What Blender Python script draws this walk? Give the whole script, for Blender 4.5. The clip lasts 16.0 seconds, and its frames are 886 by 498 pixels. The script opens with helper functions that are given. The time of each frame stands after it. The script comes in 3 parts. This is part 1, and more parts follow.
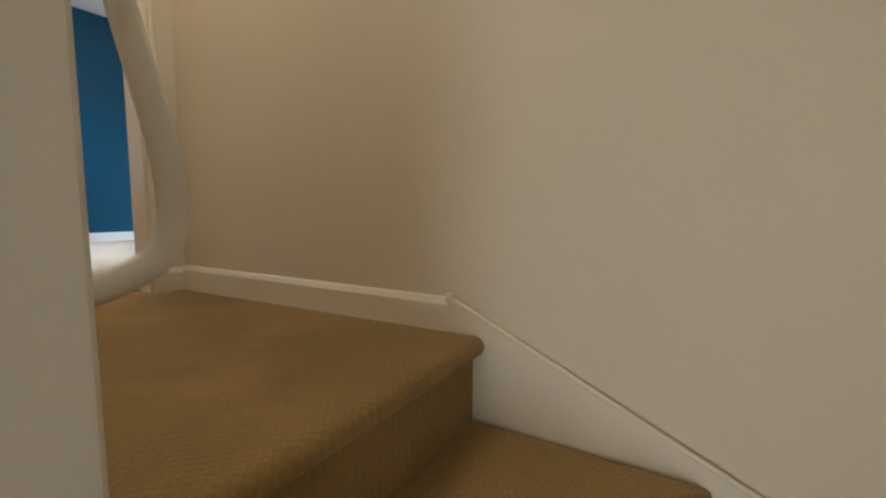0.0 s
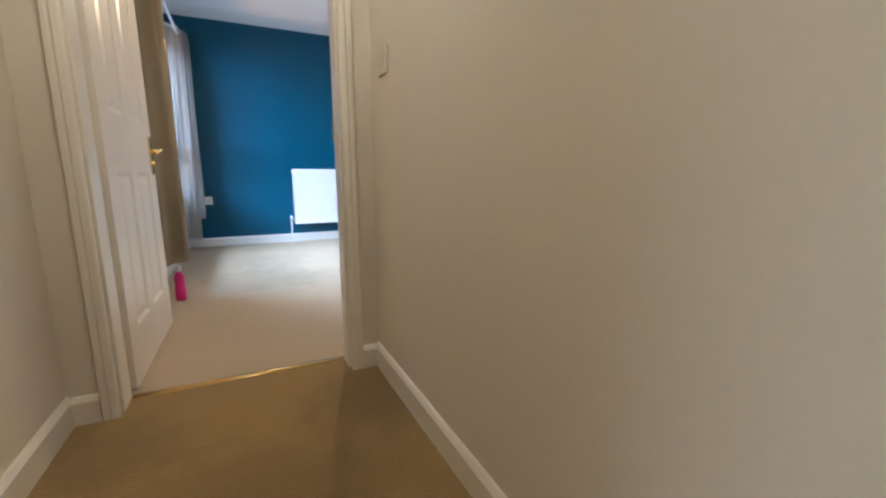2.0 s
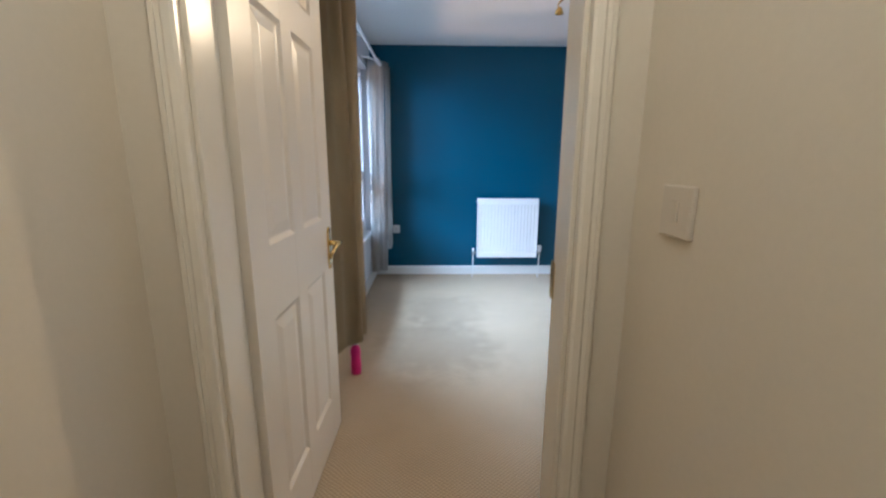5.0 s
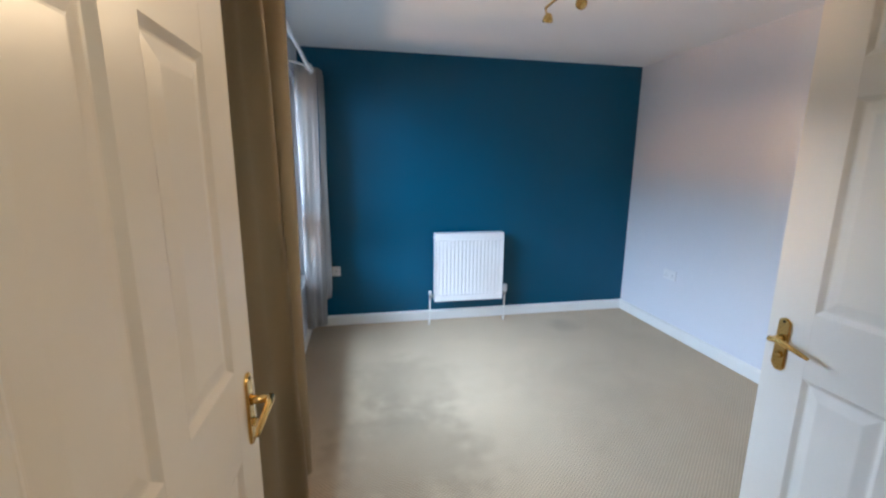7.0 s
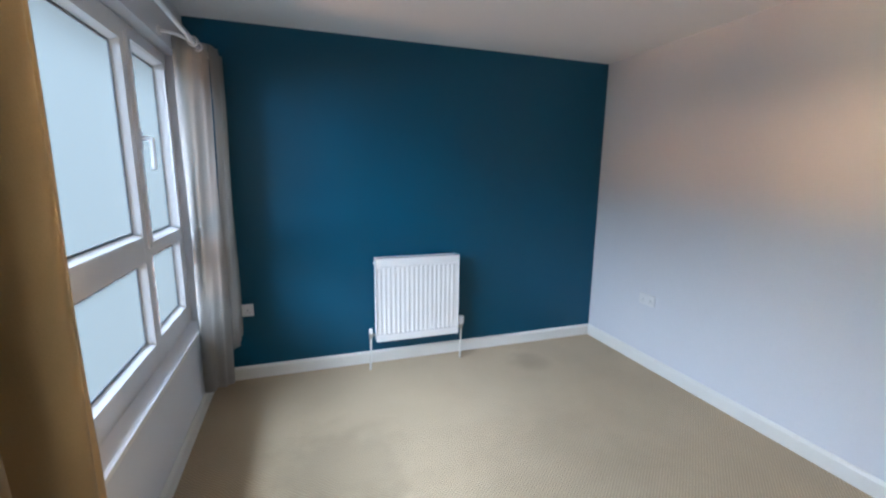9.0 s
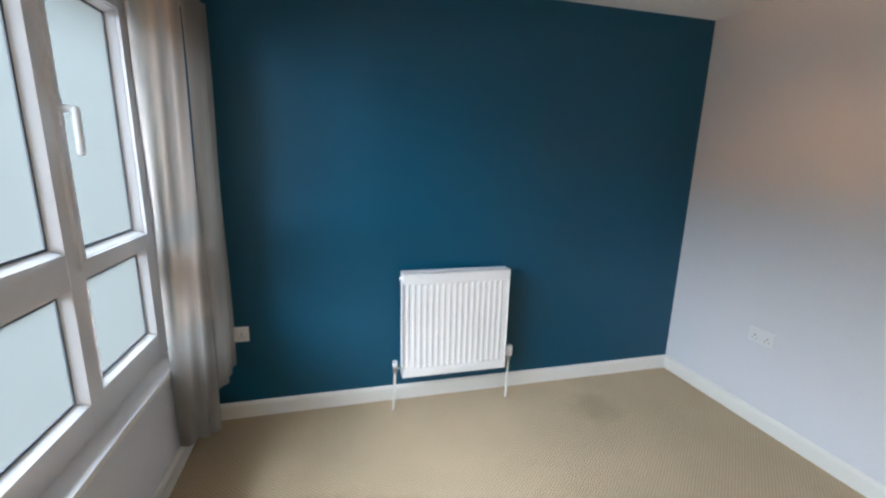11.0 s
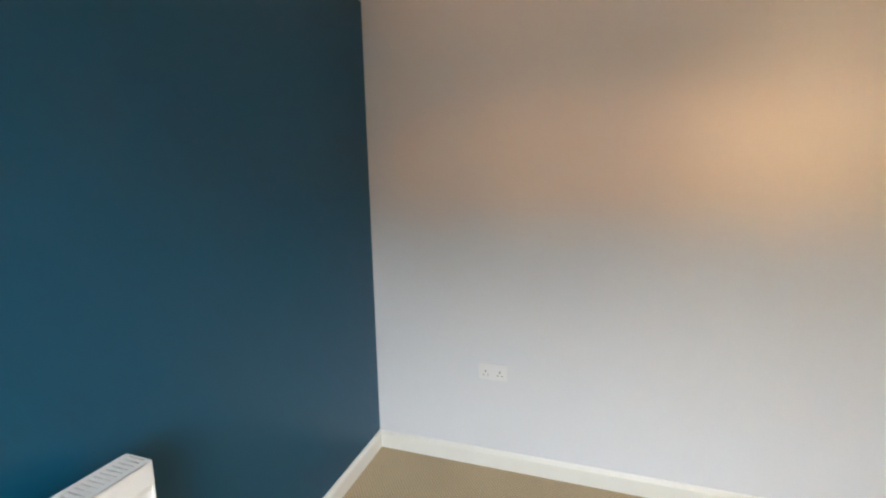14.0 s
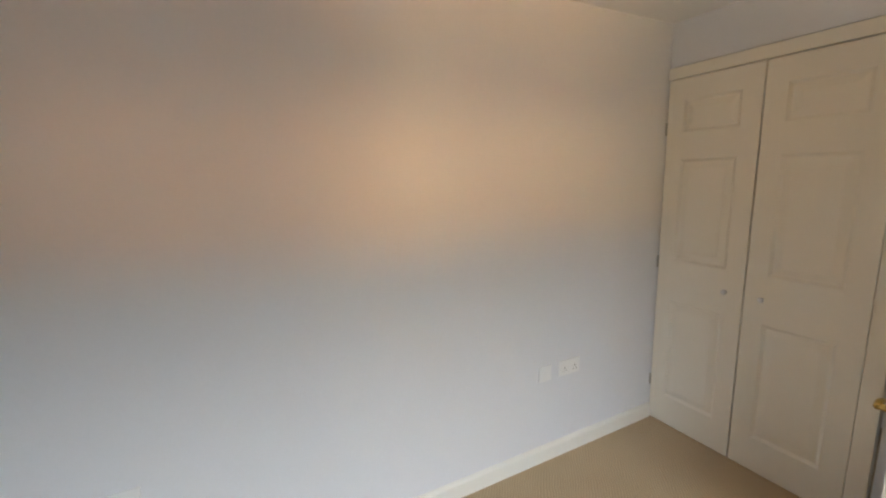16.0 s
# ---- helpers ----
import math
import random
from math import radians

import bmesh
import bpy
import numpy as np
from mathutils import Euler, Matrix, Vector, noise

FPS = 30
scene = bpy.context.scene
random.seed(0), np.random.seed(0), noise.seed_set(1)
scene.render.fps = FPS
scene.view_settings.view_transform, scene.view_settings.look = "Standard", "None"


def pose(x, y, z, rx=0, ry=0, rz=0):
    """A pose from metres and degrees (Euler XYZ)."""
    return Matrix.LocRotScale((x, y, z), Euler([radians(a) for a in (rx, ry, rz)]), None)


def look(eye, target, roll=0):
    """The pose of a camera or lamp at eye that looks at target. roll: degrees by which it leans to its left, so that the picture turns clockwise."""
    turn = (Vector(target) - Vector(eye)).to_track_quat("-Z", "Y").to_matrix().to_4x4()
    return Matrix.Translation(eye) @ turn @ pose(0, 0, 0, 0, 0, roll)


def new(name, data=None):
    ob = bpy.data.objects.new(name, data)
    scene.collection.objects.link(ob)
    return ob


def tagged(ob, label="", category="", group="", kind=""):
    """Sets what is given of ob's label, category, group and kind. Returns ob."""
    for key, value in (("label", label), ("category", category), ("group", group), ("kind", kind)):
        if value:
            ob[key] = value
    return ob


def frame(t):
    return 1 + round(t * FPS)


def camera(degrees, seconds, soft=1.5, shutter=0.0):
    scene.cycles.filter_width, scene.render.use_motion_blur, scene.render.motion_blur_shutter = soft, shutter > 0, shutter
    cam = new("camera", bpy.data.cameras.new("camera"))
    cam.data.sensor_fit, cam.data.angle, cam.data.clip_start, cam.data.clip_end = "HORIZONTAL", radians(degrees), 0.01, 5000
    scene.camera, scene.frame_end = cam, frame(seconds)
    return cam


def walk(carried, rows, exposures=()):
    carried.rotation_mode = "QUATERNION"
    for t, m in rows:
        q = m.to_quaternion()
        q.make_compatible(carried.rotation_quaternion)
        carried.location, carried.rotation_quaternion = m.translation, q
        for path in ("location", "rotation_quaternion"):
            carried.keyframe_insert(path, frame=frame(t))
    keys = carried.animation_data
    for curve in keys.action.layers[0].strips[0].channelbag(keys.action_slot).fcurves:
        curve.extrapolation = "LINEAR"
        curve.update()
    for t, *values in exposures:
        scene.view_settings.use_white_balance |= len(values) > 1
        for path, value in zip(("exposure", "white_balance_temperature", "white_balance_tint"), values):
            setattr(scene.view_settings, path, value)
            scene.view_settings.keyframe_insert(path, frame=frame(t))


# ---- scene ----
cam = camera(94.0, 16.0, 2.3)
PATH = [
    (0, (0.35, 0.357, 0.316), (2.058, 1.381, 0.136), -0.0),
    (0.5, (0.514, 0.384, 0.473), (1.964, 1.742, 0.242), -1.4),
    (1, (0.621, 0.465, 0.565), (1.902, 1.981, 0.324), -1.0),
    (1.5, (0.701, 0.502, 0.659), (1.834, 2.122, 0.361), -0.4),
    (2, (0.797, 0.563, 0.77), (1.642, 2.341, 0.419), -0.1),
    (2.5, (0.804, 0.619, 0.843), (1.31, 2.524, 0.501), 0.1),
    (3, (0.831, 0.755, 0.926), (1.108, 2.706, 0.585), -0.2),
    (3.5, (0.843, 0.842, 0.997), (1.04, 2.798, 0.628), 0.2),
    (4, (0.896, 0.979, 1.064), (0.936, 2.941, 0.678), 0.3),
    (6.5, (0.696, 1.849, 1.405), (0.799, 3.796, 0.959), -1.1),
    (7, (0.673, 2.058, 1.425), (1.054, 3.982, 1.033), 0.5),
    (7.5, (0.669, 2.235, 1.446), (1.235, 4.116, 1.071), 1.0),
    (8, (0.678, 2.372, 1.445), (1.298, 4.239, 1.085), 0.7),
    (8.5, (0.755, 2.549, 1.449), (1.393, 4.41, 1.092), 0.6),
    (11, (0.96, 3.418, 1.469), (1.453, 5.308, 1.042), 1.4),
    (11.5, (0.963, 3.675, 1.475), (1.429, 5.58, 1.085), 1.3),
    (12, (0.932, 3.971, 1.494), (1.601, 5.821, 1.131), 0.9),
    (12.5, (0.999, 4.214, 1.445), (1.959, 5.94, 1.128), 0.5),
    (13, (1.126, 4.395, 1.471), (2.411, 5.895, 1.154), -0.4),
    (13.5, (1.233, 4.584, 1.482), (2.892, 5.649, 1.147), -1.0),
    (14, (1.341, 4.686, 1.425), (3.219, 5.315, 1.145), -1.2),
    (14.5, (1.411, 4.74, 1.467), (3.385, 4.869, 1.168), -1.3),
    (15, (1.587, 4.763, 1.475), (3.535, 4.427, 1.17), -0.8),
    (15.5, (1.676, 4.699, 1.499), (3.536, 4.032, 1.189), -1.0),
    (16, (1.712, 4.659, 1.559), (3.46, 3.751, 1.212), -1.5),
]
# exposure and white balance drift as the walk goes from the warm landing into the daylit room
EXPOSURES = [(0.0, 0.33, 5500, 10), (2.0, 0.42, 5000, 10), (3.0, 0.1, 4900, 10), (4.0, 0.12, 4850, 10), (7.0, -0.06, 5250, 10), (8.5, -0.18, 5500, 10), (11.0, -0.12, 6200, 10), (12.5, 0.2, 6800, 10), (14.5, 0.03, 7000, 10), (16.0, -0.13, 6800, 10)]
walk(cam, [(t, look(eye, aim, roll)) for t, eye, aim, roll in PATH], EXPOSURES)

# ---------------------------------------------------------------- light
world = bpy.data.worlds.new("sky")
scene.world = world
world.use_nodes = True
wn = world.node_tree
sky = wn.nodes.new("ShaderNodeTexSky")
sky.sky_type = 'NISHITA'
sky.sun_disc = False
sky.sun_elevation = radians(35)
sky.sun_rotation = radians(90)
wn.links.new(sky.outputs[0], wn.nodes["Background"].inputs[0])
wn.nodes["Background"].inputs[1].default_value = 0.06

SKY_W, FROST_W, PATCH_W, SPOT_W, HALL_FILL_W = 5400.0, 40.0, 225.0, 75.0, 17.5


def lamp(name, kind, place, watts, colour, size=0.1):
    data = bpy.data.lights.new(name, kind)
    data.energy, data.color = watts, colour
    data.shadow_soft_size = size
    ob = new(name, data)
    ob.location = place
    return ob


def area_lamp(name, eye, aim, watts, colour, wide, high, spread):
    """An area lamp that stands in for the sky or adds unseen light to walls and stairs."""
    data = bpy.data.lights.new(name, 'AREA')
    data.shape, data.size, data.size_y = 'RECTANGLE', wide, high
    data.energy, data.color, data.spread = watts, colour, radians(spread)
    ob = new(name, data)
    ob.matrix_world = look(eye, aim)
    return ob


# unseen point light, added for the warm tone on the landing
lamp("landing_fill", 'POINT', (0.84, 1.40, 2.20), HALL_FILL_W, (1.0, 0.86, 0.64), 0.25)
# no source is seen down the stairs; added to lift the lower landing
area_lamp("stairwell_fill", (-1.7, 0.28, -0.3), (0.8, 0.3, 0.1), 15.0, (1.0, 0.95, 0.84), 0.8, 1.6, 170)
area_lamp("sky_light", (-5.0, 4.8, 5.2), (0.1, 4.5, 1.3), SKY_W, (0.78, 0.89, 1.0), 12.0, 5.0, 180)
# low lamp outside, added to throw the glow on the blue wall
area_lamp("blue_wall_glow_light", (-3.6, -0.2, 2.1), (0.1, 4.6, 1.3), 480.0, (0.80, 0.90, 1.0), 2.6, 1.8, 180)
area_lamp("frosted_window_light", (-0.06, 4.5, 1.30), (1.0, 4.5, 1.27), FROST_W, (0.82, 0.92, 1.0), 2.1, 1.5, 180)
# unseen warm lamps, placed to cast orange and yellow patches on the east wall
area_lamp("orange_patch_light", (-5.0, 5.1, -0.42), (0.1, 4.5, 1.0), 1.15 * PATCH_W, (1.0, 0.52, 0.26), 1.5, 0.6, 180)
area_lamp("yellow_patch_light", (-5.0, 7.4, -0.38), (0.1, 4.5, 1.0), 0.65 * PATCH_W, (1.0, 0.68, 0.32), 0.9, 0.6, 180)


def spot_beam(name, eye, aim, watts, angle):
    """The warm bulb in one head of the ceiling spotlight."""
    data = bpy.data.lights.new(name, 'SPOT')
    data.energy, data.color = watts, (1.0, 0.66, 0.32)
    data.spot_size, data.spot_blend, data.shadow_soft_size = radians(angle), 1.0, 0.03
    ob = new(name, data)
    ob.matrix_world = look(eye, aim)
    return ob


spot_beam("bulb_east", (1.80, 4.12, 2.17), (3.2, 2.95, 1.20), 0.28 * SPOT_W, 105)
spot_beam("bulb_southwest", (1.66, 4.27, 2.17), (0.50, 2.95, 1.25), SPOT_W, 105)

# ---------------------------------------------------------------- materials


class Mat:
    """A principled material with two scales of variation and a fine bump."""

    def __init__(self, name, colour, rough=0.5, metal=0.0, vary=0.06, coarse=3.0, fine=120.0, bump=0.05, dist=0.002, sheen=0.0, spec=0.5):
        self.m = bpy.data.materials.new(name)
        self.m.use_nodes = True
        nt = self.nt = self.m.node_tree
        self.b = nt.nodes["Principled BSDF"]
        self.b.inputs["Roughness"].default_value = rough
        self.b.inputs["Metallic"].default_value = metal
        self.b.inputs["Sheen Weight"].default_value = sheen
        self.b.inputs["Specular IOR Level"].default_value = spec
        self.co = nt.nodes.new("ShaderNodeTexCoord")
        big = self.noise(coarse, 4)
        small = self.noise(fine, 3)
        mixn = self.math('ADD', self.math('MULTIPLY', big, 0.65), self.math('MULTIPLY', small, 0.35))
        ramp = nt.nodes.new("ShaderNodeValToRGB")
        ramp.color_ramp.elements[0].position, ramp.color_ramp.elements[1].position = 0.3, 0.7
        lo, hi = 1 - vary, 1 + vary
        ramp.color_ramp.elements[0].color = (*[c * lo for c in colour], 1)
        ramp.color_ramp.elements[1].color = (*[min(1, c * hi) for c in colour], 1)
        nt.links.new(mixn, ramp.inputs[0])
        self.colour = ramp.outputs[0]
        nt.links.new(self.colour, self.b.inputs["Base Color"])
        if bump:
            rr = self.math('ADD', self.math('MULTIPLY', big, 0.12), rough - 0.06)
            nt.links.new(rr, self.b.inputs["Roughness"])
        if bump:
            self.bump(small, bump, dist)

    def noise(self, scale, detail=3, src="Object"):
        n = self.nt.nodes.new("ShaderNodeTexNoise")
        n.inputs["Scale"].default_value, n.inputs["Detail"].default_value = scale, detail
        self.nt.links.new(self.co.outputs[src], n.inputs["Vector"])
        return n.outputs["Fac"]

    def math(self, op, a, b, c=None):
        n = self.nt.nodes.new("ShaderNodeMath")
        n.operation = op
        for i, v in enumerate((a, b, c)):
            if v is None:
                continue
            if isinstance(v, (int, float)):
                n.inputs[i].default_value = v
            else:
                self.nt.links.new(v, n.inputs[i])
        return n.outputs[0]

    def bump(self, height, strength, dist):
        n = self.nt.nodes.new("ShaderNodeBump")
        n.inputs["Strength"].default_value, n.inputs["Distance"].default_value = strength, dist
        self.nt.links.new(height, n.inputs["Height"])
        self.nt.links.new(n.outputs[0], self.b.inputs["Normal"])


CREAM = Mat("cream_wall_paint", (0.65, 0.575, 0.445), 0.6, vary=0.03, coarse=1.6, fine=90, bump=0.12, dist=0.002).m
LAVENDER = Mat("pale_wall_paint", (0.70, 0.71, 0.75), 0.6, vary=0.025, coarse=1.4, fine=90, bump=0.12, dist=0.002).m
BLUE = Mat("deep_blue_wall_paint", (0.0006, 0.066, 0.124), 0.37, vary=0.05, coarse=1.5, fine=90, bump=0.10, dist=0.002, spec=0.42).m
CEIL = Mat("white_ceiling_paint", (0.78, 0.78, 0.78), 0.7, vary=0.02, coarse=2, fine=70, bump=0.1, dist=0.002).m
TRIM = Mat("cream_gloss_trim", (0.74, 0.67, 0.54), 0.28, vary=0.015, coarse=5, fine=60, bump=0.0).m
WHITE_TRIM = Mat("white_gloss_trim", (0.80, 0.79, 0.75), 0.3, vary=0.015, coarse=5, fine=60, bump=0.0).m
DOOR = Mat("cream_door_gloss", (0.76, 0.68, 0.55), 0.34, vary=0.010, coarse=4, fine=50, bump=0.0).m
DOORW = Mat("off_white_door_gloss", (0.79, 0.75, 0.67), 0.34, vary=0.010, coarse=4, fine=50, bump=0.0).m
UPVC = Mat("white_plastic_frame", (0.82, 0.81, 0.82), 0.3, vary=0.02, coarse=4, fine=40, bump=0.02, dist=0.001).m
GASKET = Mat("grey_rubber_gasket", (0.10, 0.11, 0.13), 0.6, vary=0.1).m
ENAMEL = Mat("white_radiator_enamel", (0.82, 0.81, 0.80), 0.32, vary=0.02, coarse=6, fine=50, bump=0.02, dist=0.001).m
DARK = Mat("gap_shade_and_screw_black", (0.03, 0.03, 0.03), 0.8).m
PLASTIC = Mat("white_switch_plastic", (0.77, 0.77, 0.78), 0.35, vary=0.02, bump=0.0).m
BRASS = Mat("polished_brass", (0.72, 0.50, 0.17), 0.22, 1.0, vary=0.08, coarse=20, fine=150, bump=0.03, dist=0.0005).m
STEEL = Mat("dull_steel", (0.45, 0.43, 0.40), 0.4, 1.0, vary=0.08).m
RAILM = Mat("white_painted_rail", (0.66, 0.63, 0.58), 0.38, vary=0.04, coarse=8, fine=60, bump=0.05, dist=0.001).m
PINK = Mat("translucent_pink_plastic", (0.72, 0.012, 0.22), 0.3, vary=0.08, coarse=30).m
AGED = Mat("aged_cream_plastic", (0.60, 0.53, 0.42), 0.4, vary=0.02, bump=0.0).m
PINS = Mat("pin_hole_shade_grey", (0.16, 0.16, 0.17), 0.7).m


def carpet(name, colour, dark_patches, loop=1.0):
    k = Mat(name, colour, 0.95, vary=0.10, coarse=2.2, fine=260, bump=0.0, spec=0.1, sheen=0.15)
    nt = k.nt
    sep = nt.nodes.new("ShaderNodeSeparateXYZ")
    nt.links.new(k.co.outputs["Object"], sep.inputs[0])
    wob = k.noise(6, 2)
    ribs = []
    for axis, pitch in (("X", 0.020), ("Y", 0.017)):
        a = k.math('ADD', sep.outputs[axis], k.math('MULTIPLY', wob, 0.03))
        ribs.append(k.math('SINE', k.math('MULTIPLY', a, 2 * math.pi / pitch), 0.0))
    weave = k.math('MULTIPLY', ribs[0], ribs[1])
    fuzz = k.noise(420, 2)
    h = k.math('ADD', k.math('MULTIPLY', weave, 0.5 * loop), fuzz)
    k.bump(h, 0.8, 0.004)
    # shade in the loop weave's pits put into colour, then worn or soiled patches
    pit_shade = k.math('MULTIPLY_ADD', weave, 0.24 * loop, 1.0)
    tuft = k.math('MULTIPLY_ADD', k.noise(150, 3), 0.5, 0.75)
    worn = k.math('MULTIPLY', pit_shade, tuft)
    for x, y, r, depth in dark_patches:
        vec = nt.nodes.new("ShaderNodeVectorMath")
        vec.operation = 'DISTANCE'
        nt.links.new(k.co.outputs["Object"], vec.inputs[0])
        vec.inputs[1].default_value = (x, y, 0)
        d = k.math('ADD', vec.outputs["Value"], k.math('MULTIPLY_ADD', k.noise(9, 4), 0.9 * r, -0.45 * r))
        edge = nt.nodes.new("ShaderNodeMapRange")
        edge.interpolation_type = 'SMOOTHSTEP'
        nt.links.new(d, edge.inputs["Value"])
        for key, v in (("From Min", r * 0.3), ("From Max", r), ("To Min", 1 - depth), ("To Max", 1.0)):
            edge.inputs[key].default_value = v
        worn = k.math('MULTIPLY', worn, edge.outputs[0])
    mul = nt.nodes.new("ShaderNodeMix")
    mul.data_type, mul.blend_type = 'RGBA', 'MULTIPLY'
    mul.inputs["Factor"].default_value = 1.0
    nt.links.new(k.colour, mul.inputs["A"])
    nt.links.new(worn, mul.inputs["B"])
    nt.links.new(mul.outputs["Result"], k.b.inputs["Base Color"])
    return k.m


# soiled patches; the first two also hold the window wall's shade as colour
ROOM_CARPET = carpet("beige_loop_carpet", (0.50, 0.385, 0.245), [(0.85, 3.9, 0.6, 0.28), (0.95, 4.6, 0.5, 0.20), (2.46, 5.38, 0.20, 0.18), (2.1, 4.3, 0.7, 0.10)])
HALL_CARPET = carpet("worn_tan_carpet", (0.31, 0.198, 0.066), [(0.75, 1.45, 0.45, 0.25), (1.0, 1.0, 0.35, 0.18), (1.15, 1.9, 0.3, 0.25), (0.4, 1.9, 0.25, 0.25), (0.55, 1.0, 0.3, 0.2)], 0.3)


def cloth(name, colour, through_weight, scale=900.0):
    k = Mat(name, colour, 0.85, vary=0.08, coarse=4, fine=300, bump=0.25, dist=0.001, sheen=0.2, spec=0.2)
    nt = k.nt
    tr = nt.nodes.new("ShaderNodeBsdfTranslucent")
    tr.inputs[0].default_value = (*[min(1, c * 1.3) for c in colour], 1)
    mx = nt.nodes.new("ShaderNodeMixShader")
    mx.inputs[0].default_value = through_weight
    out = nt.nodes["Material Output"]
    nt.links.new(k.b.outputs[0], mx.inputs[1])
    nt.links.new(tr.outputs[0], mx.inputs[2])
    nt.links.new(mx.outputs[0], out.inputs[0])
    return k.m


TAUPE = cloth("taupe_curtain_cloth", (0.34, 0.255, 0.14), 0.04)
GREYCLOTH = cloth("grey_curtain_cloth", (0.36, 0.335, 0.30), 0.2)
LINING = cloth("pale_curtain_lining", (0.47, 0.455, 0.43), 0.3)


def frosted():
    m = bpy.data.materials.new("frosted_glass")
    m.use_nodes = True
    nt = m.node_tree
    nt.nodes.clear()
    out = nt.nodes.new("ShaderNodeOutputMaterial")
    tr = nt.nodes.new("ShaderNodeBsdfTranslucent")
    tr.inputs[0].default_value = (0.092, 0.104, 0.103, 1)
    gl = nt.nodes.new("ShaderNodeBsdfGlossy")
    gl.inputs["Roughness"].default_value = 0.25
    co = nt.nodes.new("ShaderNodeTexCoord")
    n = nt.nodes.new("ShaderNodeTexNoise")
    n.inputs["Scale"].default_value = 220
    bp = nt.nodes.new("ShaderNodeBump")
    bp.inputs["Strength"].default_value, bp.inputs["Distance"].default_value = 0.3, 0.001
    nt.links.new(co.outputs["Object"], n.inputs["Vector"])
    nt.links.new(n.outputs["Fac"], bp.inputs["Height"])
    nt.links.new(bp.outputs[0], gl.inputs["Normal"])
    mx = nt.nodes.new("ShaderNodeMixShader")
    mx.inputs[0].default_value = 0.05
    nt.links.new(tr.outputs[0], mx.inputs[1])
    nt.links.new(gl.outputs[0], mx.inputs[2])
    nt.links.new(mx.outputs[0], out.inputs[0])
    return m


FROST = frosted()


def glow(name, colour, strength):
    m = bpy.data.materials.new(name)
    m.use_nodes = True
    b = m.node_tree.nodes["Principled BSDF"]
    b.inputs["Base Color"].default_value = (*colour, 1)
    b.inputs["Emission Color"].default_value = (*colour, 1)
    b.inputs["Emission Strength"].default_value = strength
    return m


# ---------------------------------------------------------------- mesh helpers


def box(bm, a, b):
    """A box between two corners, added to bm. Returns its vertices."""
    x0, y0, z0 = (min(p, q) for p, q in zip(a, b))
    x1, y1, z1 = (max(p, q) for p, q in zip(a, b))
    v = [bm.verts.new(p) for p in ((x0, y0, z0), (x1, y0, z0), (x1, y1, z0), (x0, y1, z0), (x0, y0, z1), (x1, y0, z1), (x1, y1, z1), (x0, y1, z1))]
    for f in ((3, 2, 1, 0), (4, 5, 6, 7), (0, 1, 5, 4), (1, 2, 6, 5), (2, 3, 7, 6), (3, 0, 4, 7)):
        bm.faces.new([v[i] for i in f])
    return v


def boxes(*pairs, bevel=0.0, seg=2):
    bm = bmesh.new()
    for a, b in pairs:
        box(bm, a, b)
    return bevelled(bm, bevel, seg)


def bevelled(bm, width, seg=2):
    if width:
        bmesh.ops.bevel(bm, geom=bm.edges[:], offset=width, segments=seg, profile=0.5, affect='EDGES', clamp_overlap=True)
    return bm


def prism(bm, ring, axis, lo, hi):
    """Extrudes a ring of 2D points along an axis (0, 1 or 2) from lo to hi."""
    def place(p, h):
        q = list(p)
        q.insert(axis, h)
        return q
    a = [bm.verts.new(place(p, lo)) for p in ring]
    b = [bm.verts.new(place(p, hi)) for p in ring]
    n = len(ring)
    for i in range(n):
        bm.faces.new((a[i], a[(i + 1) % n], b[(i + 1) % n], b[i]))
    bm.faces.new(a[::-1])
    bm.faces.new(b)
    bmesh.ops.recalc_face_normals(bm, faces=bm.faces[:])
    return bm


def tube(bm, pts, radius, sides=16, cap=True):
    """A tube along points; radius may be one number or one for each point."""
    pts = [Vector(p) for p in pts]
    rad = radius if isinstance(radius, (list, tuple)) else [radius] * len(pts)
    rings, side = [], None
    for i, p in enumerate(pts):
        d = (pts[min(i + 1, len(pts) - 1)] - pts[max(i - 1, 0)]).normalized()
        if side is None:
            side = d.orthogonal().normalized()
        else:
            side = (side - d * side.dot(d)).normalized()
        up = d.cross(side)
        rings.append([bm.verts.new(p + rad[i] * (math.cos(a) * side + math.sin(a) * up)) for a in (2 * math.pi * k / sides for k in range(sides))])
    for r, q in zip(rings, rings[1:]):
        for k in range(sides):
            bm.faces.new((r[k], r[(k + 1) % sides], q[(k + 1) % sides], q[k]))
    if cap:
        bm.faces.new(rings[0][::-1])
        bm.faces.new(rings[-1])
    return bm


def curve_pts(ctrl, steps=8):
    """A smooth line through control points."""
    c = [Vector(p) for p in ctrl]
    c = [2 * c[0] - c[1]] + c + [2 * c[-1] - c[-2]]
    out = []
    for i in range(1, len(c) - 2):
        for s in range(steps):
            u = s / steps
            out.append(0.5 * ((2 * c[i]) + (c[i + 1] - c[i - 1]) * u + (2 * c[i - 1] - 5 * c[i] + 4 * c[i + 1] - c[i + 2]) * u * u + (3 * c[i] - c[i - 1] - 3 * c[i + 1] + c[i + 2]) * u ** 3))
    return out + [c[-2]]


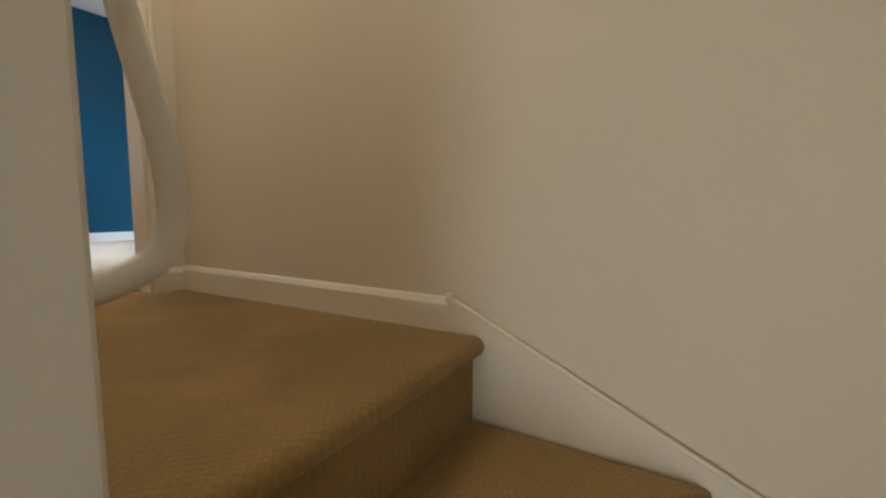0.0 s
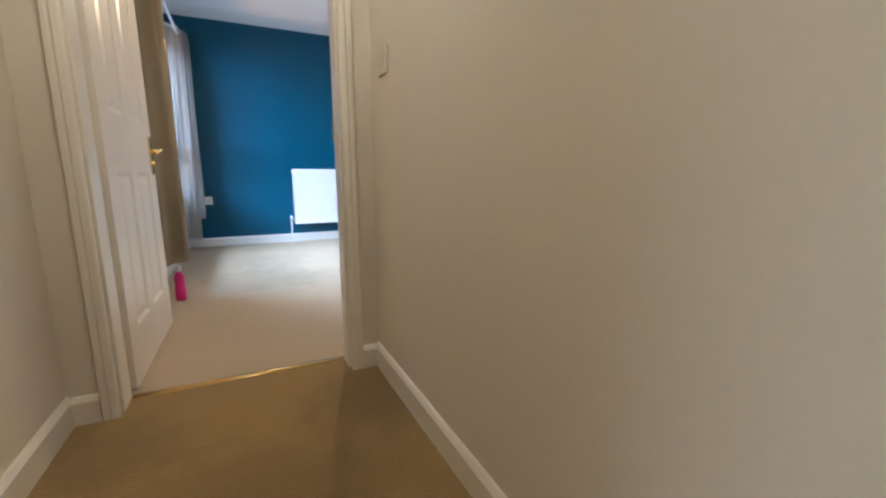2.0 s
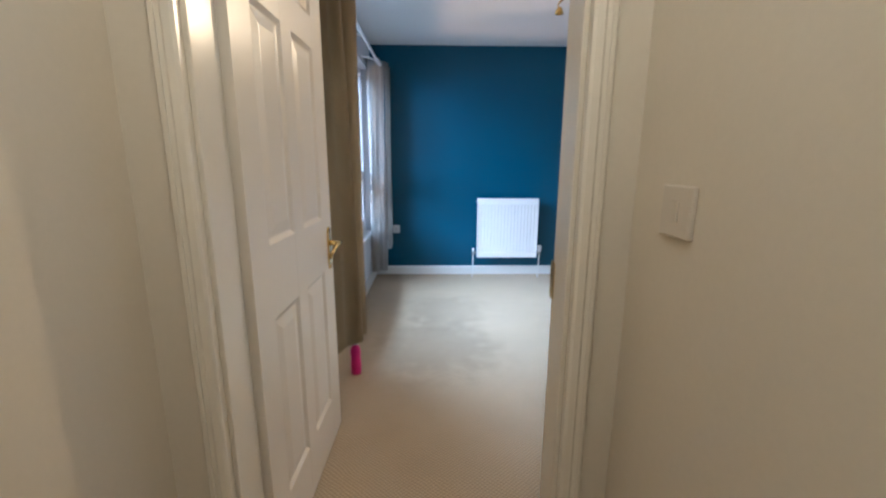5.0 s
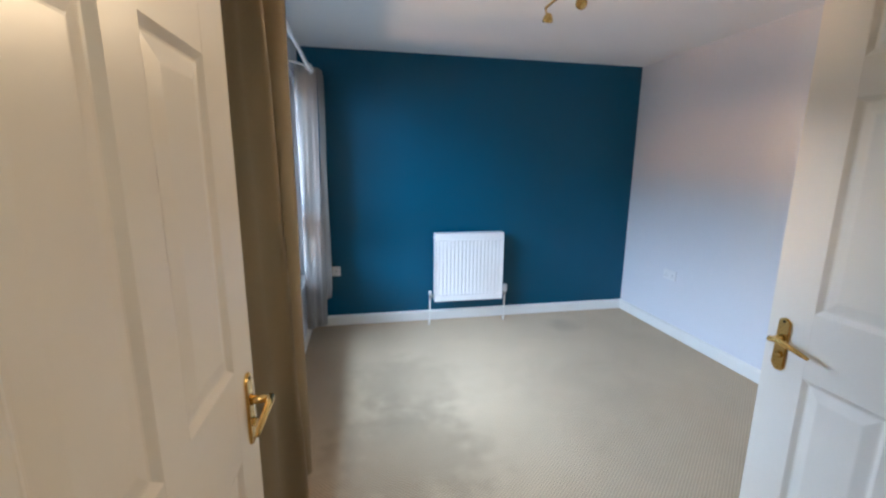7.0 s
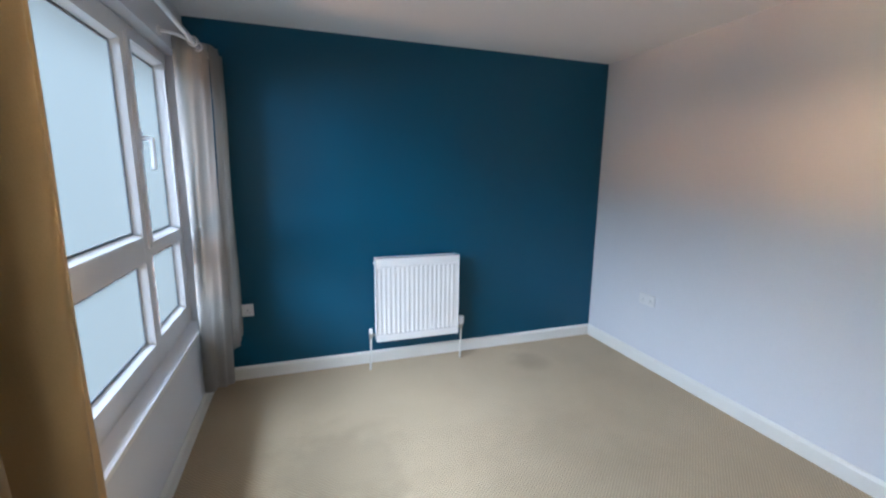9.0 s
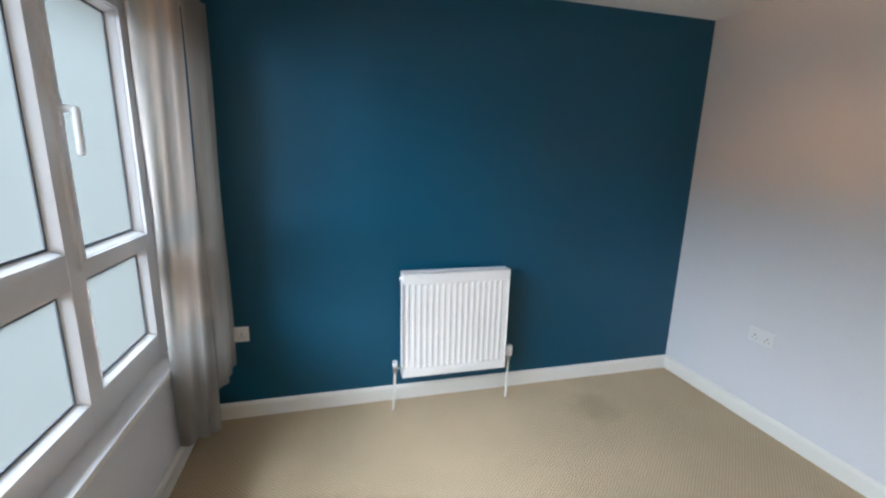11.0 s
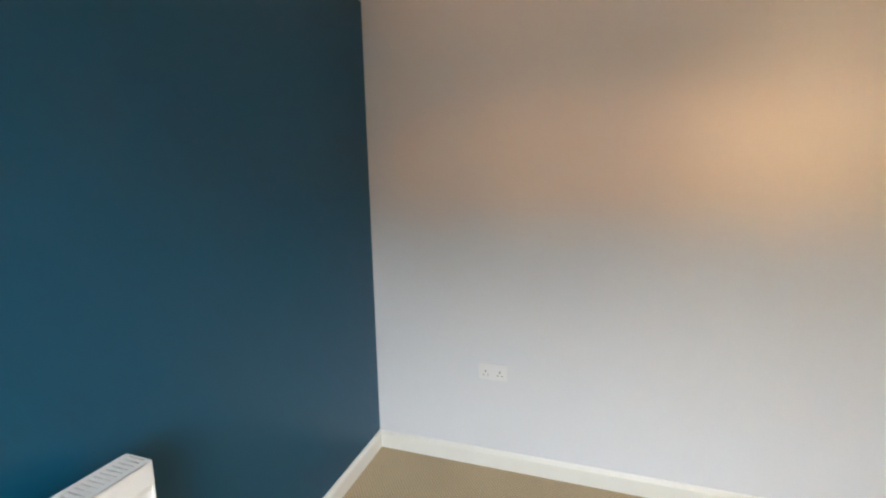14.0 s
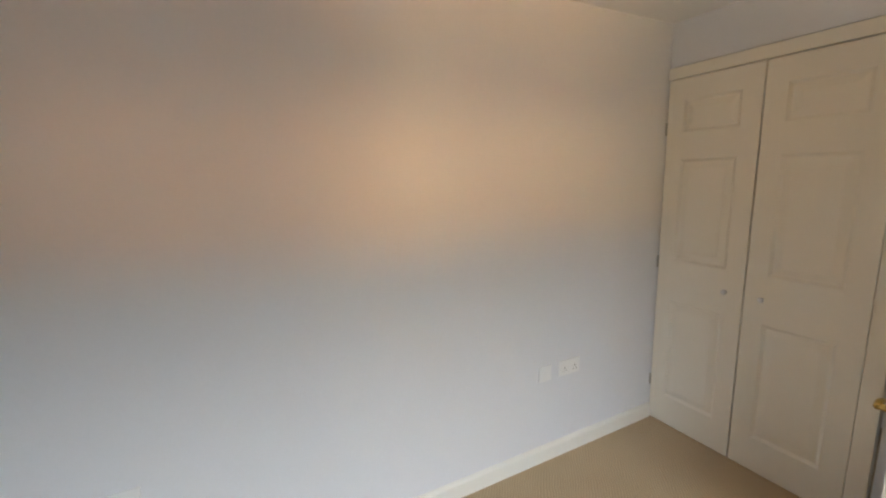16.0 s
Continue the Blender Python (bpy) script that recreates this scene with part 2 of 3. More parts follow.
def lathe(bm, profile, sides=24, base=(0, 0, 0), m=None):
    """Turns (radius, height) pairs round z."""
    rings = []
    for r, h in profile:
        rings.append([bm.verts.new((m or Matrix()) @ (Vector(base) + Vector((r * math.cos(a), r * math.sin(a), h)))) for a in (2 * math.pi * k / sides for k in range(sides))])
    for r, q in zip(rings, rings[1:]):
        for k in range(sides):
            bm.faces.new((r[k], r[(k + 1) % sides], q[(k + 1) % sides], q[k]))
    bm.faces.new(rings[0][::-1])
    bm.faces.new(rings[-1])
    return bm


def mesh_ob(name, bm, material, smooth=False):
    me = bpy.data.meshes.new(name)
    bm.normal_update()
    bm.to_mesh(me)
    bm.free()
    me.materials.append(material)
    if smooth:
        for p in me.polygons:
            p.use_smooth = True
    return new(name, me)


def part(name, bm, material, parent, label="", smooth=False):
    ob = mesh_ob(name, bm, material, smooth)
    ob.parent = parent
    if label:
        tagged(ob, label)
    return ob


def structure(name, bm, material, label=""):
    return tagged(mesh_ob(name, bm, material), label, kind="structure")


def thing(name, label, category, m=None, group=""):
    ob = new(name)
    ob.empty_display_size = 0.1
    if m is not None:
        ob.matrix_basis = m
    return tagged(ob, label, category, group)


# ---------------------------------------------------------------- plan
H = 2.35                      # ceiling
NORTH, EAST, WEST = 5.735, 3.285, 0.20
HALL_R, HALL_L = 1.248, 0.248   # landing walls
DW0, DW1 = 2.127, 2.285       # door wall, landing face and room face
OP0, OP1, OPH = 0.350, 1.158, 2.02   # rough opening of the entry
CLOSET = 2.372                # face of the wardrobe wall
NOSE = 0.772                  # edge of the landing

# setting: floors
structure("floor", boxes(((-0.2, 2.25, -0.2), (3.5, 5.95, 0.0))), ROOM_CARPET, "beige loop-pile carpet with soiled patches")
bm = bmesh.new()
ring = [(2.25, -0.2), (2.25, 0.0), (1.9, 0.002)] + [(NOSE + 0.024 - 0.024 * math.sin(a), -0.010 + 0.024 * math.cos(a)) for a in (math.pi * k / 10 for k in range(11))] + [(NOSE + 0.03, -0.038), (NOSE + 0.03, -0.2)]
prism(bm, ring, 0, HALL_L - 0.3, HALL_R + 0.1)
structure("landing_floor", bm, HALL_CARPET, "worn tan carpet on the landing")

# setting: walls
structure("wall_north", boxes(((-0.2, NORTH, -0.2), (3.5, NORTH + 0.15, H))), BLUE, "deep blue painted feature wall")
structure("wall_east", boxes(((EAST, 2.0, -0.2), (EAST + 0.15, NORTH, H))), LAVENDER, "pale painted wall")
WY0, WY1, WZ0, WZ1 = 3.42, 5.585, 0.515, 2.09   # window opening
structure("wall_west", boxes(((-0.1, DW1, -0.2), (WEST, WY0, H)), ((-0.1, WY1, -0.2), (WEST, NORTH, H)),
                             ((-0.1, WY0, -0.2), (WEST, WY1, WZ0 - 0.025)), ((-0.1, WY0, WZ1), (WEST, WY1, H))), LAVENDER, "pale painted window wall")
structure("wall_entry", boxes(((-0.1, DW0, -0.2), (OP0, DW1, H)), ((OP1, DW0, -0.2), (1.35, DW1, H)), ((OP0, DW0, OPH), (OP1, DW1, H))), CREAM, "cream painted wall round the entry")
structure("wall_closet", boxes(((1.35, DW0, -0.2), (1.40, CLOSET, H)), ((1.40, CLOSET - 0.1, 2.04), (2.25, CLOSET, H)), ((2.06, CLOSET - 0.1, -0.2), (2.25, CLOSET, 2.04)),
                               ((2.25, CLOSET - 0.1, 2.12), (EAST, CLOSET, H)), ((1.40, 1.2, -0.2), (EAST, 1.3, H)), ((2.15, 1.3, -0.2), (2.25, CLOSET - 0.1, H))), LAVENDER, "pale painted wall over the wardrobe")
structure("closet_floor", boxes(((1.25, 1.2, -0.2), (EAST, 2.25, -0.004))), ROOM_CARPET)
structure("wall_landing_right", boxes(((HALL_R, -0.25, -2.2), (HALL_R + 0.1, DW0, H))), CREAM, "cream painted wall along the landing and stairs")
structure("wall_landing_left", boxes(((HALL_L - 0.1, 0.80, -2.2), (HALL_L, DW0, H))), CREAM, "cream painted landing wall")
structure("wall_stair_side", boxes(((-1.8, 0.70, -2.2), (HALL_L - 0.1, 0.80, H))), CREAM)
structure("wall_stair_south", boxes(((-1.8, -0.25, -2.2), (HALL_R, -0.15, H))), CREAM)
structure("wall_stair_west", boxes(((-1.9, -0.25, -2.2), (-1.8, 0.80, H))), CREAM)
structure("stair_floor", boxes(((-1.9, -0.25, -2.3), (HALL_R, 0.8, -2.2))), HALL_CARPET)
structure("ceiling", boxes(((-0.2, DW1 - 0.05, H), (3.5, 5.95, H + 0.1))), CEIL, "white painted ceiling")
structure("ceiling_landing", boxes(((-1.9, -0.25, H), (3.5, DW1 - 0.05, H + 0.1))), CEIL)

# skirting boards with a chamfered top
SK, ST = 0.094, 0.015


def skirting(name, axis, lo, hi, face, sign, material, h=SK):
    """axis: the way it runs (0 x, 1 y); face: the wall's face; sign: the way into the room."""
    ring = [(face, 0.0), (face + sign * ST, 0.0), (face + sign * ST, h - 0.018), (face + sign * (ST - 0.007), h - 0.004), (face + sign * (ST - 0.011), h), (face, h)]
    return structure(name, prism(bmesh.new(), ring, axis, lo, hi), material, "painted skirting board")


skirting("baseboard_north", 0, WEST, EAST, NORTH, -1, WHITE_TRIM)
skirting("baseboard_east", 1, CLOSET + 0.01, NORTH - ST, EAST, -1, WHITE_TRIM)
skirting("baseboard_west", 1, DW1 + 0.8, NORTH - ST, WEST, 1, WHITE_TRIM)
skirting("baseboard_landing_left", 1, 0.80, DW0, HALL_L, 1, TRIM, 0.098)
skirting("baseboard_landing_right", 1, NOSE + 0.10, DW0, HALL_R, -1, TRIM, 0.100)
skirting("baseboard_entry", 0, 1.180, HALL_R - ST, DW0, -1, TRIM, 0.092)
skirting("baseboard_entry_left", 0, HALL_L + ST, 0.331, DW0, -1, TRIM, 0.092)
# sloping string beside the stairs, with its capping bead
bm = prism(bmesh.new(), [(NOSE + 0.10, -0.3), (NOSE + 0.10, 0.105), (NOSE + 0.07, 0.09), (-0.15, -0.37), (-0.15, -1.2), (NOSE + 0.10, -1.2)], 0, HALL_R - 0.013, HALL_R)
structure("trim_stair_string", bm, TRIM, "cream painted stair string")
bm = tube(bmesh.new(), [(HALL_R - 0.012, NOSE + 0.105, 0.104), (HALL_R - 0.012, NOSE + 0.07, 0.088), (HALL_R - 0.012, -0.15, -0.372)], 0.006, 8)
lathe(bm, [(0.011, -0.012), (0.013, 0.0), (0.009, 0.012)], 10, (HALL_R - 0.013, NOSE + 0.095, 0.10))
structure("trim_stair_bead", bm, TRIM)

# stairs: three winders round the newel and the flight below
NW = (0.47, 0.70)
stairs = tagged(new("stairs"), "winding stairs covered in worn tan carpet", kind="structure")


def step(ring, top):
    bm = prism(bmesh.new(), ring, 2, top - 0.6, top)
    tops = [e for e in bm.edges if all(v.co.z > top - 0.001 for v in e.verts)]
    bmesh.ops.bevel(bm, geom=tops, offset=0.022, segments=4, profile=0.5, affect='EDGES')
    return part("step", bm, HALL_CARPET, stairs, smooth=False)


R = HALL_R - 0.012
step([(NW[0], NW[1]), (R, 0.30), (R, NOSE + 0.06), (NW[0], NOSE + 0.06)], -0.195)
step([(NW[0], NW[1]), (0.95, -0.15), (R, -0.15), (R, 0.34), (NW[0] + 0.02, NW[1] + 0.03)], -0.39)
step([(NW[0], NW[1]), (NW[0], -0.15), (0.99, -0.15), (NW[0] + 0.03, NW[1] + 0.01)], -0.585)
for k in range(6):
    x1 = NW[0] + 0.03 - 0.23 * k
    step([(x1 - 0.26, -0.15), (x1, -0.15), (x1, 0.70), (x1 - 0.26, 0.70)], -0.78 - 0.195 * k)

# newel post and the bent rail on it
newel = thing("newel_post", "square painted newel post at the top of the stairs", "post")
part("post", boxes(((0.360, 0.70, -1.0), (0.466, 0.80, 1.22)), bevel=0.005), RAILM, newel)
part("cap", boxes(((0.350, 0.69, 1.22), (0.476, 0.81, 1.25)), bevel=0.008), RAILM, newel)
rail = thing("grab_rail", "bent white tubular grab rail on the newel post", "handrail")
pts = curve_pts([(0.462, 0.752, 0.252), (0.495, 0.758, 0.258), (0.528, 0.766, 0.270), (0.549, 0.772, 0.296), (0.554, 0.776, 0.335), (0.551, 0.785, 0.39), (0.547, 0.828, 0.50), (0.540, 0.90, 0.70), (0.535, 0.955, 0.85)], 8)
pts += curve_pts([(0.533, 0.965, 0.885), (0.520, 0.960, 0.925), (0.490, 0.90, 0.945), (0.455, 0.800, 0.950)], 8)
part("tube", tube(bmesh.new(), pts, 0.0135, 20), RAILM, rail, smooth=True)
part("flange", tube(bmesh.new(), [(0.466, 0.752, 0.252), (0.472, 0.752, 0.252)], [0.026, 0.024], 20), RAILM, rail)

# ---------------------------------------------------------------- entry
frame_1 = tagged(new("door_frame"), "cream gloss door frame with moulded architrave", kind="structure")
LX0, LX1, LH = 0.372, 1.138, 1.995
part("lining", boxes(((OP0, DW0, 0), (LX0, DW1, LH + 0.025)), bevel=0.002), TRIM, frame_1)
part("lining", boxes(((LX1, DW0, 0), (OP1, DW1, LH + 0.025)), bevel=0.002), TRIM, frame_1)
part("lining", boxes(((LX0, DW0, LH), (LX1, DW1, OPH)), bevel=0.002), TRIM, frame_1)
part("stop", boxes(((LX0, DW0 + 0.02, 0), (LX0 + 0.012, DW0 + 0.115, LH)), bevel=0.002), TRIM, frame_1)
part("stop", boxes(((LX1 - 0.012, DW0 + 0.02, 0), (LX1, DW0 + 0.115, LH)), bevel=0.002), TRIM, frame_1)
part("stop", boxes(((LX0 + 0.012, DW0 + 0.02, LH - 0.012), (LX1 - 0.012, DW0 + 0.115, LH)), bevel=0.002), TRIM, frame_1)


def architrave(parent, x0, x1, h, face, sign, w=0.064, ends=(1, 1)):
    """Moulded casing round an opening x0..x1, h high, on the wall face; sign: away from the wall along y."""
    prof = [(0.0, 0.0), (0.0, 0.010), (0.006, 0.014), (0.020, 0.015), (0.026, 0.011), (0.034, 0.012), (w - 0.014, 0.019), (w - 0.005, 0.018), (w, 0.012), (w, 0.0)]
    if ends[0]:
        part("architrave", prism(bmesh.new(), [(x0 - u, face + sign * d) for u, d in prof], 2, 0, h + w), TRIM, parent)
    if ends[1]:
        part("architrave", prism(bmesh.new(), [(x1 + u, face + sign * d) for u, d in prof], 2, 0, h + w), TRIM, parent)
    part("architrave", prism(bmesh.new(), [(face + sign * (d + 0.001), h + u) for u, d in prof], 0, x0, x1), TRIM, parent)


architrave(frame_1, LX0 + 0.006, LX1 - 0.006 + 0.002, LH - 0.006, DW0, -1, 0.046)
architrave(frame_1, LX0 + 0.006, LX1 + 0.004, LH - 0.006, DW1, 1, 0.05, (0, 1))
part("strike_plate", boxes(((LX1 - 0.0135, 2.232, 0.90), (LX1 - 0.001, 2.262, 0.99)), bevel=0.001), BRASS, frame_1, "brass strike plate")
bar = tube(bmesh.new(), [(LX0 + 0.001, 2.250, -0.003), (LX1 - 0.001, 2.250, -0.003)], 0.010, 12)
for v in bar.verts:
    v.co.y = 2.250 + (v.co.y - 2.250) * 1.7
tagged(mesh_ob("threshold_bar", bar, BRASS, True), "thin polished brass carpet threshold bar", "threshold")


# ---------------------------------------------------------------- doors


def raised_panel(x0, x1, z0, z1, y, depth, sign):
    """A fielded panel: a sloping moulding down from the face y, then a raised middle."""
    bm = bmesh.new()
    rings = []
    for inset, d in ((0.0, 0.0), (0.003, 0.0015), (0.014, depth * 0.92), (0.018, depth), (0.022, depth * 0.95), (0.050, depth * 0.25), (0.054, depth * 0.2)):
        rings.append([bm.verts.new((x, y + sign * d, z)) for x, z in ((x0 + inset, z0 + inset), (x1 - inset, z0 + inset), (x1 - inset, z1 - inset), (x0 + inset, z1 - inset))])
    for r, q in zip(rings, rings[1:]):
        for k in range(4):
            bm.faces.new((r[k], r[(k + 1) % 4], q[(k + 1) % 4], q[k]))
    bm.faces.new(rings[-1])
    bmesh.ops.recalc_face_normals(bm, faces=bm.faces[:])
    return bm


def leaf(parent, w, h, t, cols, rows, material):
    """A panelled door leaf, hinge side at x=0, thickness along +y, base at z=0: stiles, rails and fielded panels under parent."""
    xs = [0.0] + [c for pair in cols for c in pair] + [w]
    zs = [0.0] + [c for pair in rows for c in pair] + [h]
    for i in range(0, len(xs), 2):
        part("stile", boxes(((xs[i], 0, 0), (xs[i + 1], t, h)), bevel=0.0004, seg=1), material, parent)
    for i in range(0, len(zs), 2):
        for x0, x1 in cols:
            part("rail", boxes(((x0, 0.0003, zs[i]), (x1, t - 0.0003, zs[i + 1]))), material, parent)
    for x0, x1 in cols:
        for z0, z1 in rows:
            bm = raised_panel(x0, x1, z0, z1, 0.0, 0.009, 1)
            other = raised_panel(x0, x1, z0, z1, t, 0.009, -1)
            me = bpy.data.meshes.new("tmp")
            other.to_mesh(me)
            other.free()
            bm.from_mesh(me)
            bpy.data.meshes.remove(me)
            part("panel", bm, material, parent)


def lever_set(parent, x, z, y, out, toward):
    """A brass lever handle on a long plate. y: door face; out: +1 or -1 along y; toward: the way of the lever along x."""
    ring = [(x + 0.021 * math.cos(a), z + (0.069 if math.sin(a) > 0 else -0.069) + 0.021 * math.sin(a)) for a in (math.pi * k / 8 for k in range(17))]
    bm = bmesh.new()
    prism(bm, [(p, q) for p, q in ring], 1, min(y, y + out * 0.007), max(y, y + out * 0.007))
    bmesh.ops.bevel(bm, geom=[e for e in bm.edges if abs(e.verts[0].co.y - e.verts[1].co.y) < 1e-5 and abs(e.verts[0].co.y - (y + out * 0.007)) < 1e-5], offset=0.003, segments=2, affect='EDGES')
    plate = part("backplate", bm, BRASS, parent, "polished brass backplate")
    bm = tube(bmesh.new(), [(x, y + out * 0.006, z + 0.022), (x, y + out * 0.022, z + 0.022), (x, y + out * 0.048, z + 0.022)], [0.013, 0.0095, 0.0095], 16)
    part("spindle_neck", bm, BRASS, plate, smooth=True)
    pts = curve_pts([(x - toward * 0.006, y + out * 0.048, z + 0.022), (x + toward * 0.026, y + out * 0.052, z + 0.026), (x + toward * 0.056, y + out * 0.050, z + 0.020), (x + toward * 0.10, y + out * 0.046, z + 0.008), (x + toward * 0.115, y + out * 0.044, z + 0.004)], 6)
    n = len(pts)
    bm = tube(bmesh.new(), pts, [0.0095 - 0.0045 * (i / (n - 1)) ** 2 for i in range(n)], 12)
    part("lever", bm, BRASS, plate, "curved brass lever", smooth=True)
    bm = tube(bmesh.new(), [(x, y + out * 0.006, z - 0.035), (x, y + out * 0.013, z - 0.035), (x, y + out * 0.016, z - 0.035)], [0.011, 0.011, 0.008], 14)
    part("thumb_turn", bm, BRASS, plate)
    for dz in (0.078, -0.078):
        part("screw", tube(bmesh.new(), [(x, y + out * 0.006, z + dz), (x, y + out * 0.0085, z + dz)], 0.0045, 10), DARK if dz > 0 else BRASS, plate)


ROWS6 = [(0.20, 0.775), (0.985, 1.61), (1.715, 1.865)]
COLS6 = [(0.115, 0.320), (0.408, 0.630)]


def room_door(name, label, m, material):
    d = thing(name, label, "door", m)
    leaf(d, 0.762, 1.975, 0.040, COLS6, ROWS6, material)
    lever_set(d, 0.708, 0.855, 0.0, -1, -1)
    lever_set(d, 0.708, 0.855, 0.040, 1, -1)
    for z in (0.24, 0.98, 1.72):
        bm = tube(bmesh.new(), [(-0.004, 0.044, z - 0.05), (-0.004, 0.044, z + 0.05)], 0.006, 10)
        part("hinge", bm, BRASS, d, "brass butt hinge")
    bm = boxes(((0.7615, 0.008, 0.80), (0.7632, 0.032, 0.95)), ((0.763, 0.013, 0.892), (0.772, 0.027, 0.916)))
    part("latch", bm, STEEL, d, "steel latch bolt")
    return d


# faces turn to the way walked: local x runs along +y, local y to -x; hence the near face is at +x when y=0
room_door("door", "open cream six-panel entry door with brass lever", pose(0.392, 2.296, 0.010, 0, 0, 89.3), DOOR)
room_door("door", "open off-white six-panel cupboard door with brass lever", pose(2.050, 2.376, 0.010, 0, 0, 90), DOORW)

# ---------------------------------------------------------------- wardrobe
wardrobe = thing("built_in_wardrobe", "built-in wardrobe with two cream panelled doors", "wardrobe")
CX0, CX1, CH = 2.330, EAST - 0.002, 2.052
wrows = [(0.18, 0.79), (1.03, 1.61), (1.755, 1.93)]
for x0, x1, knob in ((2.334, 2.799, 0.385), (2.806, 3.278, 0.083)):
    w = x1 - x0
    d = part("wardrobe_door", boxes(((0.01, 0.013, 0.01), (w - 0.01, 0.017, CH - 0.03))), DOORW, wardrobe)
    leaf(d, w, CH - 0.012, 0.030, [(0.09, w - 0.09)], wrows, DOORW)
    d.matrix_basis = pose(x0, CLOSET - 0.022, 0.008)
    bm = lathe(bmesh.new(), [(0.006, 0.0), (0.006, 0.008), (0.012, 0.014), (0.014, 0.020), (0.011, 0.026), (0.004, 0.028)], 16, m=Matrix.Translation((knob, 0.030, 0.915)) @ pose(0, 0, 0, -90))
    part("knob", bm, PLASTIC, d, "small white round knob", smooth=True)
for z in (0.26, 1.02, 1.79):
    part("hinge", tube(bmesh.new(), [(CX1 - 0.003, CLOSET + 0.012, z - 0.035), (CX1 - 0.003, CLOSET + 0.012, z + 0.035)], 0.005, 8), STEEL, wardrobe)
part("head_casing", boxes(((CX0 - 0.07, CLOSET - 0.02, CH), (CX1, CLOSET + 0.018, CH + 0.062)), bevel=0.004), DOORW, wardrobe)
part("side_casing", boxes(((CX0 - 0.07, CLOSET - 0.02, 0), (CX0, CLOSET + 0.016, CH)), bevel=0.004), DOORW, wardrobe)
# black sheet: the shade behind the door gaps is put into its colour
part("back", boxes(((CX0, CLOSET - 0.06, 0.0), (CX1, CLOSET - 0.05, CH))), DARK, wardrobe)

# ---------------------------------------------------------------- window
window = tagged(new("window_1"), "white plastic window with frosted panes", kind="structure")
GX = 0.096                    # glass
FX = 0.132                    # face of the fixed frame
COL = [(3.515, 3.985), (4.065, 4.931), (5.013, 5.486)]


def bars(y0, y1, z0, z1, holes, x0, x1):
    """A frame y0..y1, z0..z1 with rectangular holes stacked in z that share y edges."""
    hy0, hy1 = holes[0][0], holes[0][1]
    zs = [z0] + [c for h in holes for c in h[2:]] + [z1]
    out = [((x0, y0, z0), (x1, hy0, z1)), ((x0, hy1, z0), (x1, y1, z1))]
    for i in range(0, len(zs), 2):
        out.append(((x0 + 0.0005, hy0, zs[i]), (x1 - 0.0005, hy1, zs[i + 1])))
    return out


outer = [WY0 + 0.006, 4.026, 4.972, WY1 - 0.006]
for i, (y0, y1) in enumerate(COL):
    side = i != 1
    up, low = ((1.113, 2.018), (0.632, 1.048)) if side else ((1.143, 2.003), (0.620, 1.034))
    holes = [(y0, y1, *low), (y0, y1, *up)]
    part("window_frame", boxes(*bars(outer[i], outer[i + 1], WZ0, WZ1 - 0.004, holes, 0.06, FX)), UPVC, window)
    for z0, z1 in (low, up):
        # sloping bead, gasket and pane
        bm = bmesh.new()
        rings = []
        for inset, x in ((-0.001, FX + 0.001), (0.004, FX + 0.001), (0.020, GX + 0.006), (0.020, GX)):
            rings.append([bm.verts.new((x, y, z)) for y, z in ((y0 + inset, z0 + inset), (y1 - inset, z0 + inset), (y1 - inset, z1 - inset), (y0 + inset, z1 - inset))])
        for r, q in zip(rings, rings[1:]):
            for k in range(4):
                bm.faces.new((r[k], r[(k + 1) % 4], q[(k + 1) % 4], q[k]))
        part("glazing_bead", bm, UPVC, window)
        a, b, c, d = y0 + 0.020, y1 - 0.020, z0 + 0.020, z1 - 0.020
        g = 0.009
        part("gasket", boxes(((GX, a, c), (GX + 0.004, a + g, d)), ((GX, b - g, c), (GX + 0.004, b, d)), ((GX, a + g, c), (GX + 0.004, b - g, c + g)), ((GX, a + g, d - g), (GX + 0.004, b - g, d))), GASKET, window)
        pane = part("pane", boxes(((GX - 0.006, a - 0.01, c - 0.01), (GX, b + 0.01, d + 0.01))), FROST, window, "frosted glass pane")
        pane.visible_shadow = False
    if side:
        # opening sash stands proud of the frame round the upper pane
        part("sash", boxes(*bars(y0 - 0.030, y1 + 0.030, up[0] - 0.030, up[1] + 0.030, [(y0 + 0.001, y1 - 0.001, up[0] + 0.001, up[1] - 0.001)], FX - 0.02, FX + 0.013), bevel=0.002), UPVC, window)
for hy, s in ((4.992, -0.4), (4.008, 0.4)):
    bm = boxes(((FX + 0.012, hy - 0.011, 1.54), (FX + 0.022, hy + 0.011, 1.63)), bevel=0.004)
    base = part("handle_base", bm, UPVC, window, "white handle base")
    pts = curve_pts([(FX + 0.02, hy, 1.592), (FX + 0.045, hy, 1.592), (FX + 0.060, hy + s * 0.012, 1.588), (FX + 0.062, hy + s * 0.024, 1.565), (FX + 0.062, hy + s * 0.026, 1.50), (FX + 0.060, hy + s * 0.026, 1.452)], 6)
    part("window_handle", tube(bmesh.new(), pts, [0.012] * 8 + [0.011] * (len(pts) - 9) + [0.008], 12), UPVC, base, smooth=True)
part("window_sill", boxes(((0.06, WY0, WZ0 - 0.025), (WEST + 0.018, WY1, WZ0)), bevel=0.004), UPVC, window)

# outside: bright sky over plain ground, both hidden by the frosted panes
structure("backdrop", boxes(((-14.2, -25, -3), (-14, 35, 26))), glow("pale_bright_sky", (0.80, 0.90, 1.0), 1.0), "pale bright distance outside the window")
